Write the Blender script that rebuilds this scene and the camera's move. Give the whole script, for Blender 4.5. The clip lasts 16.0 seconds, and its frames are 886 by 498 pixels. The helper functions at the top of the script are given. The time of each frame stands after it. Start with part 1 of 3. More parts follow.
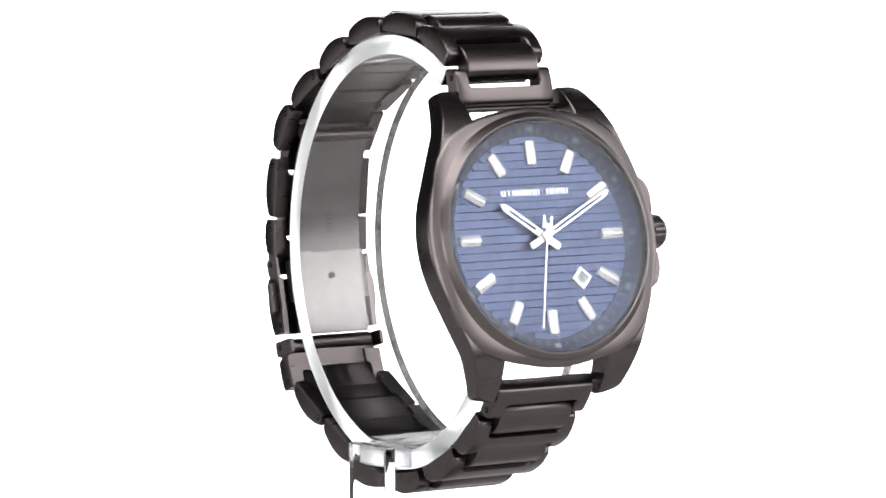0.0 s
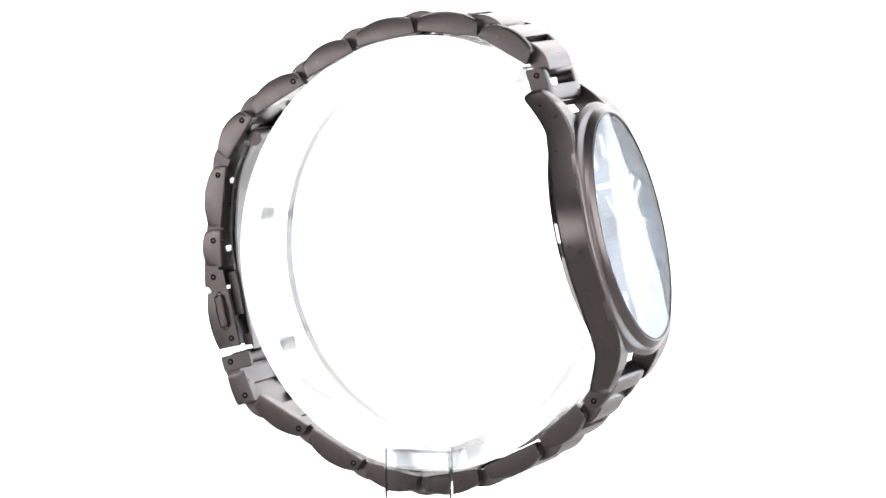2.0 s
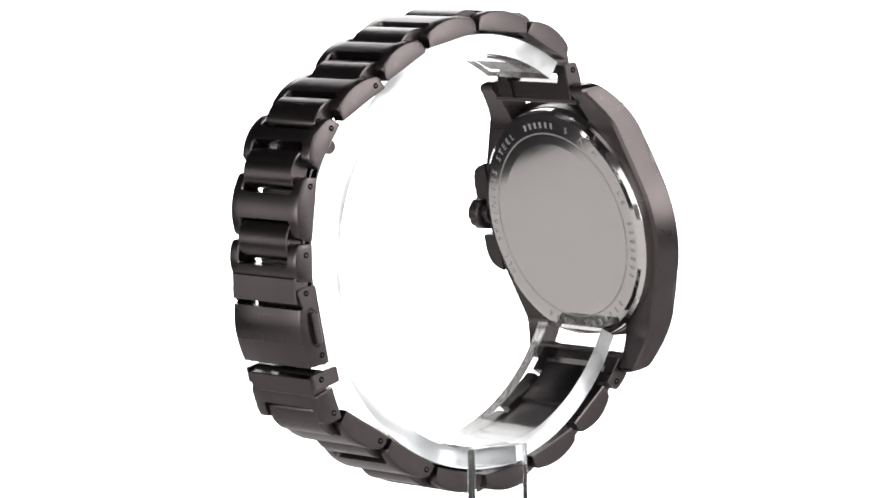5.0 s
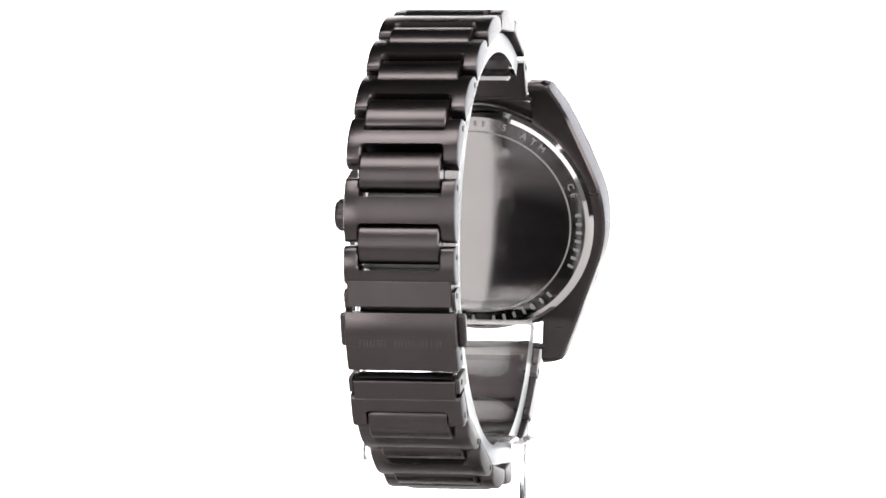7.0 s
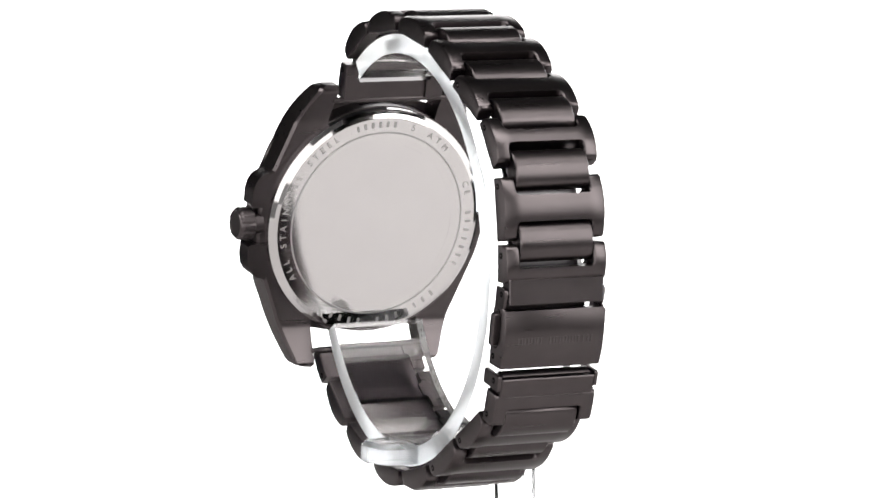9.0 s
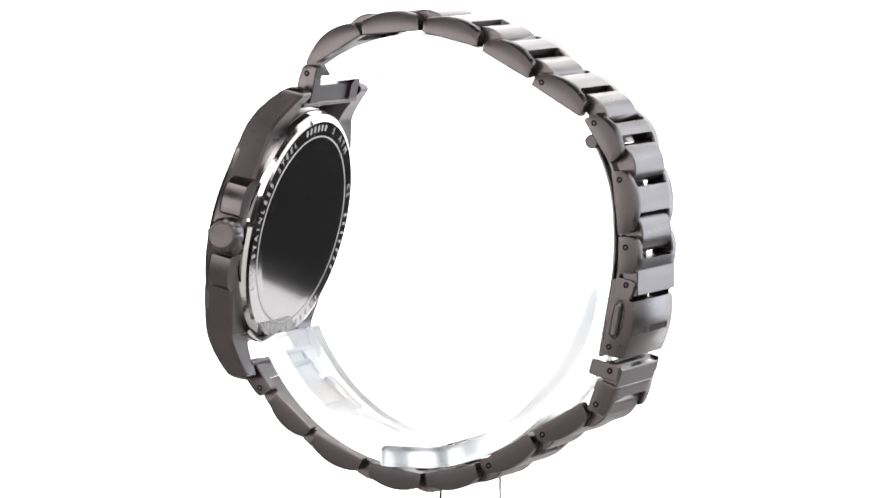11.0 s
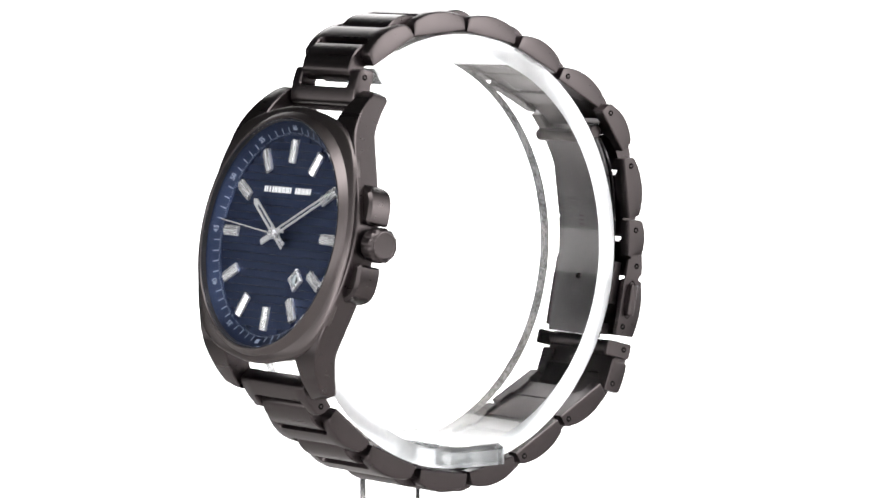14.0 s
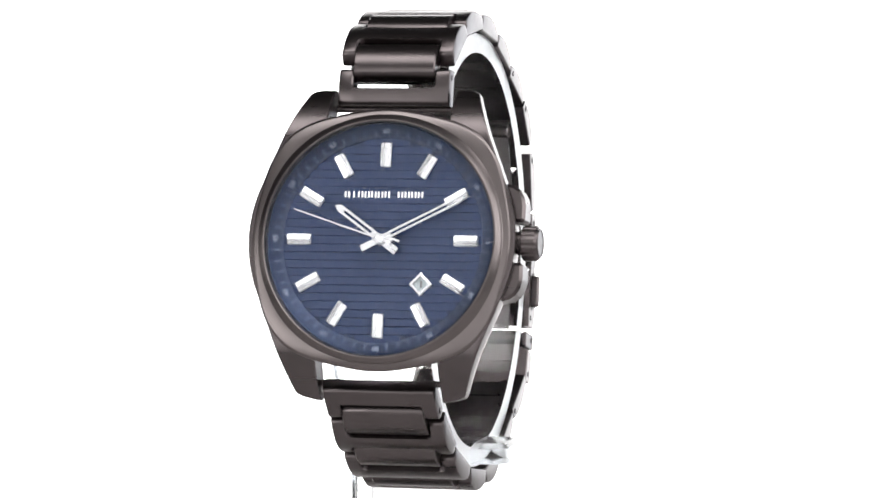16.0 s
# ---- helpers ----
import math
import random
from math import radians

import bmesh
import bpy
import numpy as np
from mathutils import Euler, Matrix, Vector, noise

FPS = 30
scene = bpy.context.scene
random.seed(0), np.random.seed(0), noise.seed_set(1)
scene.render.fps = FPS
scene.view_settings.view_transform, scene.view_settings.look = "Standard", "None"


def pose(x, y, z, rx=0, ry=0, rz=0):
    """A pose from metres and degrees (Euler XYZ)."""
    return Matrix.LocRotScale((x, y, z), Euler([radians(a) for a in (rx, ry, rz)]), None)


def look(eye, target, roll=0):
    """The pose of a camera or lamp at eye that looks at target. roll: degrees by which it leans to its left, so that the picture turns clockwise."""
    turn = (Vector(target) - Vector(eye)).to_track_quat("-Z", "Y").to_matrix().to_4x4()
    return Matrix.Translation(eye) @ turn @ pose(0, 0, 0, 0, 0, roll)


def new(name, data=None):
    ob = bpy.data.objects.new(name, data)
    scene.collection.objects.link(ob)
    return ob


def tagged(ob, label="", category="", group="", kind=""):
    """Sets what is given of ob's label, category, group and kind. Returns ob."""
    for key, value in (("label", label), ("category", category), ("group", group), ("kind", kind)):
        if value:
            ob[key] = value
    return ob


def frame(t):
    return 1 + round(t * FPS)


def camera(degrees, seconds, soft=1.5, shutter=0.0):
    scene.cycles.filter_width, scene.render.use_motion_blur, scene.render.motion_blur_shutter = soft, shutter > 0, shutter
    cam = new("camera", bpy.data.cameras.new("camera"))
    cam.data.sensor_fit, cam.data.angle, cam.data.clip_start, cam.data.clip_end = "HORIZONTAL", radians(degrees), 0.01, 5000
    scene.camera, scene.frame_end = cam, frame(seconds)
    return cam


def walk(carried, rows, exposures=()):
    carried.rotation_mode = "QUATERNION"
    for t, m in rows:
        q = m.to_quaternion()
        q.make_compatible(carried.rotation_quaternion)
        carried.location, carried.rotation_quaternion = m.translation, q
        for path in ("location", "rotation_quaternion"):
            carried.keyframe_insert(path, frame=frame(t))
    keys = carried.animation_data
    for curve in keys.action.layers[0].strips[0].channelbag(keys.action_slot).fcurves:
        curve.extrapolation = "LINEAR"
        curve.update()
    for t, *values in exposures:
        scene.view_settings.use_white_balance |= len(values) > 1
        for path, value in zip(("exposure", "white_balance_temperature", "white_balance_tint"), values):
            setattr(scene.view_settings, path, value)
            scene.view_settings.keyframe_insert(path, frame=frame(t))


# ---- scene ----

# ---- the camera: a long lens three quarters of a metre from a watch on a turning stand ----
U = 0.00009            # one drawing unit in metres
TILT = 4.60            # the camera looks down by this much
DIST = 8244.0 * U
AXIS_SHIFT = 6.3 * U   # the turning axis stands a little off the picture's middle
cam = camera(10.865, 16.0, soft=1.65)
EYE = (AXIS_SHIFT, -DIST * math.cos(radians(TILT)), DIST * math.sin(radians(TILT)))
VIEW = look(EYE, (AXIS_SHIFT, 0, 0), roll=-0.485)
walk(cam, [(0, VIEW), (16, VIEW)])


# the stand's angle about the upright axis at each full second, in degrees
TURN = [33.21, 53.12, 72.14, 90.83, 109.54, 128.45, 147.63, 167.08, 186.75, 206.57, 226.46, 246.35, 266.20, 285.98, 305.65, 325.18, 344.54]


# ---- light: a white sweep with its own added glow, strong softboxes beside, behind and above, wide dim panels on three sides, a studio round it ----
world = bpy.data.worlds.new("studio_air")
scene.world = world
world.use_nodes = True
world.node_tree.nodes["Background"].inputs["Color"].default_value = (0.9, 0.93, 1.0, 1)
world.node_tree.nodes["Background"].inputs["Strength"].default_value = 0.05
scene.view_settings.exposure = 0.0


def softbox(name, eye, target, w, h, watts, color=(1, 0.98, 0.96)):
    lamp = bpy.data.lights.new(name, "AREA")
    lamp.shape, lamp.size, lamp.size_y, lamp.energy, lamp.color = "RECTANGLE", w, h, watts, color
    ob = new(name, lamp)
    ob.matrix_world = look(eye, target)
    return ob


softbox("softbox_lamp_left", (-1.08, -0.70, 0.06), (0, 0, 0), 1.0, 0.36, 6.0)
softbox("softbox_lamp_right", (1.16, -0.60, 0.42), (0, 0, 0), 0.62, 0.85, 8.0)
softbox("softbox_lamp_rear", (0.575, 0.59, 0.10), (0, 0, 0), 0.30, 0.5, 1.9, (0.88, 0.94, 1))
softbox("softbox_panel_right", (1.30, 0.10, 0.25), (0, 0, 0), 1.4, 0.9, 6.0)
softbox("softbox_panel_left", (-1.30, 0.10, -0.03), (0, 0, 0), 1.15, 0.32, 1.5)
softbox("softbox_panel_front", (0, -1.50, 0.25), (0, 0, 0), 2.1, 1.0, 10.0)
softbox("softbox_lamp_top", (0, -0.54, 1.02), (0, 0, 0), 2.0, 0.55, 20.0)


# ---- materials ----
def material(name):
    m = bpy.data.materials.new(name)
    m.use_nodes = True
    return m, m.node_tree, m.node_tree.nodes["Principled BSDF"]


def link_nodes(nt, a, ao, b, bi):
    nt.links.new(a.outputs[ao], b.inputs[bi])


def metal(name, color, rough, stretch=(1, 1, 1), grain=0.25, bump=0.04, scale=900.0, smudge=0.15):
    """Metal with a fine brushed grain along one way and faint wide smudges."""
    m, nt, p = material(name)
    tex = nt.nodes.new("ShaderNodeTexCoord")
    mp = nt.nodes.new("ShaderNodeMapping")
    mp.inputs["Scale"].default_value = stretch
    link_nodes(nt, tex, "Object", mp, "Vector")
    fine = nt.nodes.new("ShaderNodeTexNoise")
    fine.inputs["Scale"].default_value, fine.inputs["Detail"].default_value = scale, 3
    link_nodes(nt, mp, "Vector", fine, "Vector")
    wide = nt.nodes.new("ShaderNodeTexNoise")
    wide.inputs["Scale"].default_value, wide.inputs["Detail"].default_value = 140, 2
    link_nodes(nt, tex, "Object", wide, "Vector")
    ramp = nt.nodes.new("ShaderNodeMapRange")
    ramp.inputs["To Min"].default_value, ramp.inputs["To Max"].default_value = rough * (1 - grain), rough * (1 + grain)
    link_nodes(nt, fine, "Fac", ramp, "Value")
    mix = nt.nodes.new("ShaderNodeMix")
    mix.data_type = "RGBA"
    mix.inputs["A"].default_value = (*[c * (1 - smudge) for c in color], 1)
    mix.inputs["B"].default_value = (*[min(1, c * (1 + smudge)) for c in color], 1)
    link_nodes(nt, wide, "Fac", mix, "Factor")
    bm_ = nt.nodes.new("ShaderNodeBump")
    bm_.inputs["Strength"].default_value, bm_.inputs["Distance"].default_value = bump, 0.00005
    link_nodes(nt, fine, "Fac", bm_, "Height")
    link_nodes(nt, mix, "Result", p, "Base Color")
    link_nodes(nt, ramp, "Result", p, "Roughness")
    link_nodes(nt, bm_, "Normal", p, "Normal")
    p.inputs["Metallic"].default_value = 1.0
    return m


GUN = (0.096, 0.084, 0.086)
M_BRUSHED = metal("brushed_gunmetal", GUN, 0.30, (0.08, 1, 1), bump=0.10)
M_SIDE = metal("satin_gunmetal", GUN, 0.36, (1, 1, 1), bump=0.08)
M_POLISH = metal("polished_gunmetal", (0.095, 0.082, 0.082), 0.18, (1, 1, 1), 0.15, 0.01)
M_BEZEL = metal("satin_bezel", (0.142, 0.126, 0.127), 0.34, (1, 1, 1), 0.1, 0.004)
M_BLADE = metal("bare_blade_steel", (0.16, 0.155, 0.16), 0.34, (1, 0.1, 1), 0.3, 0.05)
M_DARK = metal("dark_pin_steel", (0.035, 0.032, 0.032), 0.5)
M_STEEL = metal("bright_back_steel", (0.70, 0.685, 0.685), 0.07, (1, 1, 1), 0.2, 0.01, 300, 0.03)
M_ENGRAVE = metal("engraved_steel", (0.50, 0.49, 0.49), 0.45, (1, 1, 1), 0.1, 0.05)
M_SILVER = metal("silver_markers", (0.60, 0.61, 0.64), 0.28, (1, 0.05, 1), 0.3, 0.03)
M_SILVER.node_tree.nodes["Principled BSDF"].inputs["Metallic"].default_value = 0.75
M_CLASP_MARK = metal("etched_clasp_mark", (0.125, 0.112, 0.113), 0.6)


def plain(name, color, rough=0.5, metallic=0.0, coat=0.0):
    m, nt, p = material(name)
    tex = nt.nodes.new("ShaderNodeTexCoord")
    n = nt.nodes.new("ShaderNodeTexNoise")
    n.inputs["Scale"].default_value = 700
    link_nodes(nt, tex, "Object", n, "Vector")
    mix = nt.nodes.new("ShaderNodeMix")
    mix.data_type = "RGBA"
    mix.inputs["A"].default_value = (*[c * 0.92 for c in color], 1)
    mix.inputs["B"].default_value = (*[min(1, c * 1.08) for c in color], 1)
    link_nodes(nt, n, "Fac", mix, "Factor")
    link_nodes(nt, mix, "Result", p, "Base Color")
    p.inputs["Roughness"].default_value, p.inputs["Metallic"].default_value = rough, metallic
    p.inputs["Coat Weight"].default_value = coat
    return m


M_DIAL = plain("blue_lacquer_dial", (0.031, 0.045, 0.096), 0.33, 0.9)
# the dial's blue at about half strength: shade between ribs, put into the colour
M_GROOVE = plain("shaded_blue_groove", (0.017, 0.025, 0.053), 0.5, 0.8)
M_FLANGE = plain("blue_flange", (0.015, 0.024, 0.054), 0.42, 0.85)
M_PRINT = plain("white_print", (0.85, 0.87, 0.9), 0.5)
M_PALE = plain("pale_blue_print", (0.19, 0.23, 0.33), 0.5)
M_DATE = plain("grey_date_disc", (0.26, 0.30, 0.32), 0.5)
M_INK = plain("dark_ink", (0.03, 0.03, 0.035), 0.6)
# black without gloss, painted on discs and rims for the shade inside holes
M_HOLE = plain("painted_hole_shade", (0.006, 0.006, 0.006), 1.0)
M_HOLE.node_tree.nodes["Principled BSDF"].inputs["Specular IOR Level"].default_value = 0.0
M_GASKET = plain("black_gasket", (0.012, 0.012, 0.015), 0.4)


def clear(name, ior, tint=(1, 1, 1), rough=0.0, scratches=0.0):
    m, nt, p = material(name)
    p.inputs["Base Color"].default_value = (*tint, 1)
    p.inputs["Transmission Weight"].default_value, p.inputs["IOR"].default_value = 1.0, ior
    p.inputs["Roughness"].default_value = rough
    if scratches:
        tex = nt.nodes.new("ShaderNodeTexCoord")
        n = nt.nodes.new("ShaderNodeTexNoise")
        n.inputs["Scale"].default_value, n.inputs["Detail"].default_value = 350, 6
        link_nodes(nt, tex, "Object", n, "Vector")
        b = nt.nodes.new("ShaderNodeBump")
        b.inputs["Strength"].default_value, b.inputs["Distance"].default_value = scratches, 0.0001
        link_nodes(nt, n, "Fac", b, "Height")
        link_nodes(nt, b, "Normal", p, "Normal")
    return m


M_CRYSTAL = clear("mineral_crystal", 1.19)
M_ACRYLIC = clear("clear_acrylic", 1.32, (0.99, 0.99, 0.99), 0.05)
M_SAWN = clear("sawn_acrylic_edge", 1.49, (0.8, 0.83, 0.86), 0.32, 0.9)


def speckle(m):
    """Saw marks and dust: patches that scatter light instead of letting it through."""
    nt = m.node_tree
    p = nt.nodes["Principled BSDF"]
    tex = nt.nodes.new("ShaderNodeTexCoord")
    a, b = nt.nodes.new("ShaderNodeTexNoise"), nt.nodes.new("ShaderNodeTexNoise")
    a.inputs["Scale"].default_value, a.inputs["Detail"].default_value = 260, 6
    b.inputs["Scale"].default_value, b.inputs["Detail"].default_value = 1500, 2
    link_nodes(nt, tex, "Object", a, "Vector")
    link_nodes(nt, tex, "Object", b, "Vector")
    mul = nt.nodes.new("ShaderNodeMath")
    mul.operation = "MULTIPLY"
    link_nodes(nt, a, "Fac", mul, 0)
    link_nodes(nt, b, "Fac", mul, 1)
    rng = nt.nodes.new("ShaderNodeMapRange")
    for k, v in (("From Min", 0.16), ("From Max", 0.34), ("To Min", 0.95), ("To Max", 0.58)):
        rng.inputs[k].default_value = v
    link_nodes(nt, mul, 0, rng, "Value")
    link_nodes(nt, rng, "Result", p, "Transmission Weight")
    col = nt.nodes.new("ShaderNodeMix")
    col.data_type = "RGBA"
    col.inputs["A"].default_value, col.inputs["B"].default_value = (0.74, 0.77, 0.80, 1), (0.98, 0.99, 1.0, 1)
    link_nodes(nt, b, "Fac", col, "Factor")
    link_nodes(nt, col, "Result", p, "Base Color")


speckle(M_SAWN)
M_CLOUDY = clear("cloudy_acrylic", 1.45, (0.97, 0.98, 1.0), 0.12, 0.5)


# ---- mesh helpers; all shapes are drawn in units of U ----
def finish(name, bm, mat, angle=35, mats=None):
    bmesh.ops.remove_doubles(bm, verts=bm.verts, dist=0.01)
    bmesh.ops.recalc_face_normals(bm, faces=bm.faces)
    bmesh.ops.scale(bm, vec=(U, U, U), verts=bm.verts)
    me = bpy.data.meshes.new(name)
    bm.to_mesh(me)
    bm.free()
    for mm in (mats or [mat]):
        me.materials.append(mm)
    for f in me.polygons:
        f.use_smooth = True
    me.set_sharp_from_angle(angle=radians(angle))
    return me


def part(name, me, parent, m=None, label=""):
    ob = new(name, me)
    ob.parent = parent
    if m is not None:
        ob.matrix_basis = m
    return tagged(ob, label) if label else ob


def at(x, y, z, rx=0, ry=0, rz=0):
    return pose(x * U, y * U, z * U, rx, ry, rz)


def loft(bm, rings, closed=False, cap=True):
    """Skin closed rings of points one after another."""
    vs = [[bm.verts.new(p) for p in r] for r in rings]
    n = len(vs[0])
    pairs = list(zip(vs, vs[1:])) + ([(vs[-1], vs[0])] if closed else [])
    for a, b in pairs:
        for i in range(n):
            bm.faces.new((a[i], a[(i + 1) % n], b[(i + 1) % n], b[i]))
    if cap and not closed:
        bm.faces.new(vs[0][::-1])
        bm.faces.new(vs[-1])
    return vs


def prism(bm, outline, z0, z1, bevel=0.0):
    """An upright prism over a plan outline, its top edge chamfered."""
    rings = [[(x, y, z0) for x, y in outline]]
    if bevel:
        rings.append([(x, y, z1 - bevel) for x, y in outline])
        inner = []
        k = len(outline)
        for i in range(k):
            p, q, r = (Vector(outline[(i + d) % k]) for d in (-1, 0, 1))
            a, b = (q - p).normalized(), (r - q).normalized()
            na, nb = Vector((-a.y, a.x)), Vector((-b.y, b.x))
            v = na + nb
            v = v / max(0.3, v.length_squared) * 2 * bevel
            inner.append((q.x + v.x, q.y + v.y, z1))
        rings.append(inner)
    else:
        rings.append([(x, y, z1) for x, y in outline])
    loft(bm, rings)


def box_outline(w, h):
    return [(-w / 2, -h / 2), (w / 2, -h / 2), (w / 2, h / 2), (-w / 2, h / 2)]


def round_outline(w, h, r, n=5):
    pts = []
    for cx, cy, a0 in ((w / 2 - r, h / 2 - r, 0), (-w / 2 + r, h / 2 - r, 90), (-w / 2 + r, -h / 2 + r, 180), (w / 2 - r, -h / 2 + r, 270)):
        pts += [(cx + r * math.cos(radians(a0 + 90 * i / n)), cy + r * math.sin(radians(a0 + 90 * i / n))) for i in range(n + 1)]
    return pts


def revolve(bm, profile, steps=96, shape=None):
    """Turn a closed profile of (radius, height) about z; shape(angle) scales the radius."""
    rings = []
    for i in range(steps):
        a = 2 * math.pi * i / steps
        rings.append([((r if k is None else r * (1 + k(a))) * math.cos(a), (r if k is None else r * (1 + k(a))) * math.sin(a), z)
                      for r, z, k in ((*q, shape)[:3] if len(q) == 2 else q for q in profile)])
    loft(bm, rings, closed=True)


def writing(name, text, size, mat, depth=0.6):
    cu = bpy.data.curves.new(name, "FONT")
    cu.body, cu.size, cu.extrude = text, size * U, depth * U
    cu.align_x, cu.align_y = "CENTER", "CENTER"
    ob = bpy.data.objects.new(name, cu)
    scene.collection.objects.link(ob)
    me = bpy.data.meshes.new_from_object(ob.evaluated_get(bpy.context.evaluated_depsgraph_get()))
    bpy.data.objects.remove(ob)
    me.materials.clear()
    me.materials.append(mat)
    return me


# ---- the studio ----
def build_studio():
    # emission stands in for the lamplight that burns the sweep out to white
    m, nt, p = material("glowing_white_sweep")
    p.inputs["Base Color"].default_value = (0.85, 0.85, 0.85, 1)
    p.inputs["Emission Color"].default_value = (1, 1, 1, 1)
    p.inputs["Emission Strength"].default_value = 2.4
    b = bmesh.new()
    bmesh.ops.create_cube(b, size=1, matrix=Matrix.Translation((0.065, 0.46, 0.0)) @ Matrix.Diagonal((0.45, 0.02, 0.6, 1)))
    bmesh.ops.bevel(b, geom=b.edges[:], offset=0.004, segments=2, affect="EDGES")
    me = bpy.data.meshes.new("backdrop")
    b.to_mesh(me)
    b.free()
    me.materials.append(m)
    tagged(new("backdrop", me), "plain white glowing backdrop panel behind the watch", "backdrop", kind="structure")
    b = bmesh.new()
    bmesh.ops.create_cone(b, cap_ends=True, segments=96, radius1=0.24, radius2=0.24, depth=0.024, matrix=Matrix.Translation((0, 0, -0.087)))
    bmesh.ops.create_cone(b, cap_ends=True, segments=48, radius1=0.10, radius2=0.08, depth=0.76, matrix=Matrix.Translation((0, 0, -0.479)))
    me = bpy.data.meshes.new("turntable")
    b.to_mesh(me)
    b.free()
    me.materials.append(plain("pale_turntable_paint", (0.48, 0.462, 0.458), 0.5))
    tagged(new("turntable", me), "round pale grey turntable under the clear stand", "turntable")
    dark = plain("dark_studio_paint", (0.06, 0.06, 0.063), 0.8)
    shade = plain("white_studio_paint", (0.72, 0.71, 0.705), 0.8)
    for name, c, s in (("floor", (0, 0, -0.88), (3.6, 3.6, 0.04)), ("ceiling", (0, 0, 1.9), (3.6, 3.6, 0.04)),
                       ("wall_north", (0, 1.8, 0.5), (3.6, 0.04, 2.8)), ("wall_south", (0, -1.8, 0.5), (3.6, 0.04, 2.8)),
                       ("wall_east", (1.8, 0, 0.5), (0.04, 3.56, 2.8)), ("wall_west", (-1.8, 0, 0.5), (0.04, 3.56, 2.8))):
        b = bmesh.new()
        bmesh.ops.create_cube(b, size=1, matrix=Matrix.Translation(c) @ Matrix.Diagonal((*s, 1)))
        me = bpy.data.meshes.new(name)
        b.to_mesh(me)
        b.free()
        me.materials.append({"wall_west": dark, "wall_east": dark, "wall_north": dark, "floor": dark, "ceiling": dark}.get(name, shade))
        tagged(new(name, me), "plain painted studio " + name.split("_")[0], name.split("_")[0], kind="structure")


build_studio()

# ---- the watch ----
watch = tagged(new("wristwatch"), "gunmetal steel wristwatch with a ribbed blue dial on a clear stand", "watch")
MID = -17.0            # the bracelet's middle plane, at the axis
SKEW = -0.012         # how it leans off to one side towards the back
HALF = 99.0           # half the bracelet's width
ARM = 26.0             # width of a link's side arm
CASE = at(-9, -333, 41.5, 77.1, 0, 0.6)   # the case's own space: x to the crown, y to twelve, z out of the dial
FACE = CASE @ Matrix.Scale(1.022, 4)    # all that sits under the glass


def link_height(s, length, mid=36.0, end=23.0, corner=6.0):
    """Height of a link's arched top at s along it, with rounded ends."""
    k = 2 * s / length - 1
    h = end + (mid - end) * (1 - k * k)
    d = min(s, length - s)
    if d < corner:
        h -= corner - math.sqrt(max(0.0, corner ** 2 - (corner - d) ** 2))
    return h


def steps_along(length, extra=()):
    base = [0, 0.6, 2, 4, 7] + list(np.linspace(12, length - 12, 11)) + [length - 7, length - 4, length - 2, length - 0.6, length]
    return sorted(set([round(v, 3) for v in base] + [round(v, 3) for v in extra]))


def strip(bm, side, rows):
    """A bar with softened edges; rows of (s, inner x, outer x, height, inner edge's softening)."""
    rings = []
    for s, xi, xo, h, e in rows:
        b = min(5.0, h * 0.3)
        ring = [(xi, -2.5), (xi, h - e), (xi + 2.5, h), (xo - b, h), (xo - 0.3 * b, h - 0.3 * b), (xo, h - b), (xo, -0.7), (xo - 1.8, -2.5)]
        rings.append([(side * x, s, z) for x, z in ring])
    loft(bm, rings)


def link_mesh(name, length, bar, mid=36.0, end=23.0, fillet=9.0, tongue=None):
    """An H-shaped link: two side arms and a bar over bar = (from, to) along its length."""
    bm = bmesh.new()
    inner = HALF - ARM
    b0, b1 = bar
    extra = [v for e, d in ((b0, -1), (b1, 1)) for v in [e + d * fillet * f for f in (0, 0.1, 0.3, 0.6, 1.0)] if 0 <= v <= length]
    ss = steps_along(length, extra)
    rows = []
    for s in ss:
        d = b0 - s if s < b0 else (s - b1 if s > b1 else 0)
        cut = fillet - math.sqrt(max(0.0, fillet ** 2 - (fillet - d) ** 2)) if d < fillet else 0.0
        e = 0.0 if b0 <= s <= b1 else 2.5
        rows.append((s, inner - cut, HALF, link_height(s, length, mid, end), e))
    for side in (-1, 1):
        strip(bm, side, rows)
    rings = []
    x = inner - fillet + 0.02
    for s in [v for v in ss if b0 <= v <= b1]:
        h = link_height(s, length, mid, end)
        rings.append([(-x, s, 2), (-x, s, h), (x, s, h), (x, s, 2)])
    loft(bm, rings)
    if tongue:
        # a flat plate (half width, from, to, height) that reaches into the clasp
        w, s0, s1, h = tongue
        rings = []
        for s, d in ((s0, 1.5), (s0 + 1.5, 0), (s1 - 1.5, 0), (s1, 1.5)):
            rings.append([(-w, s, 6), (-w, s, h - 2 - d), (-w + 2, s, h - d), (w - 2, s, h - d), (w, s, h - 2 - d), (w, s, 6)])
        loft(bm, rings)
    return finish(name, bm, M_BRUSHED)


def centre_mesh(length=68.0):
    bm = bmesh.new()
    w = HALF - ARM - 1.2
    rings = []
    for s in steps_along(length):
        h = link_height(s, length, 34.5, 23, 9)
        rings.append([(-w, s, 3), (-w, s, h - 2), (-w + 2, s, h), (w - 2, s, h), (w, s, h - 2), (w, s, 3)])
    loft(bm, rings)
    return finish("centre_link", bm, M_BRUSHED)


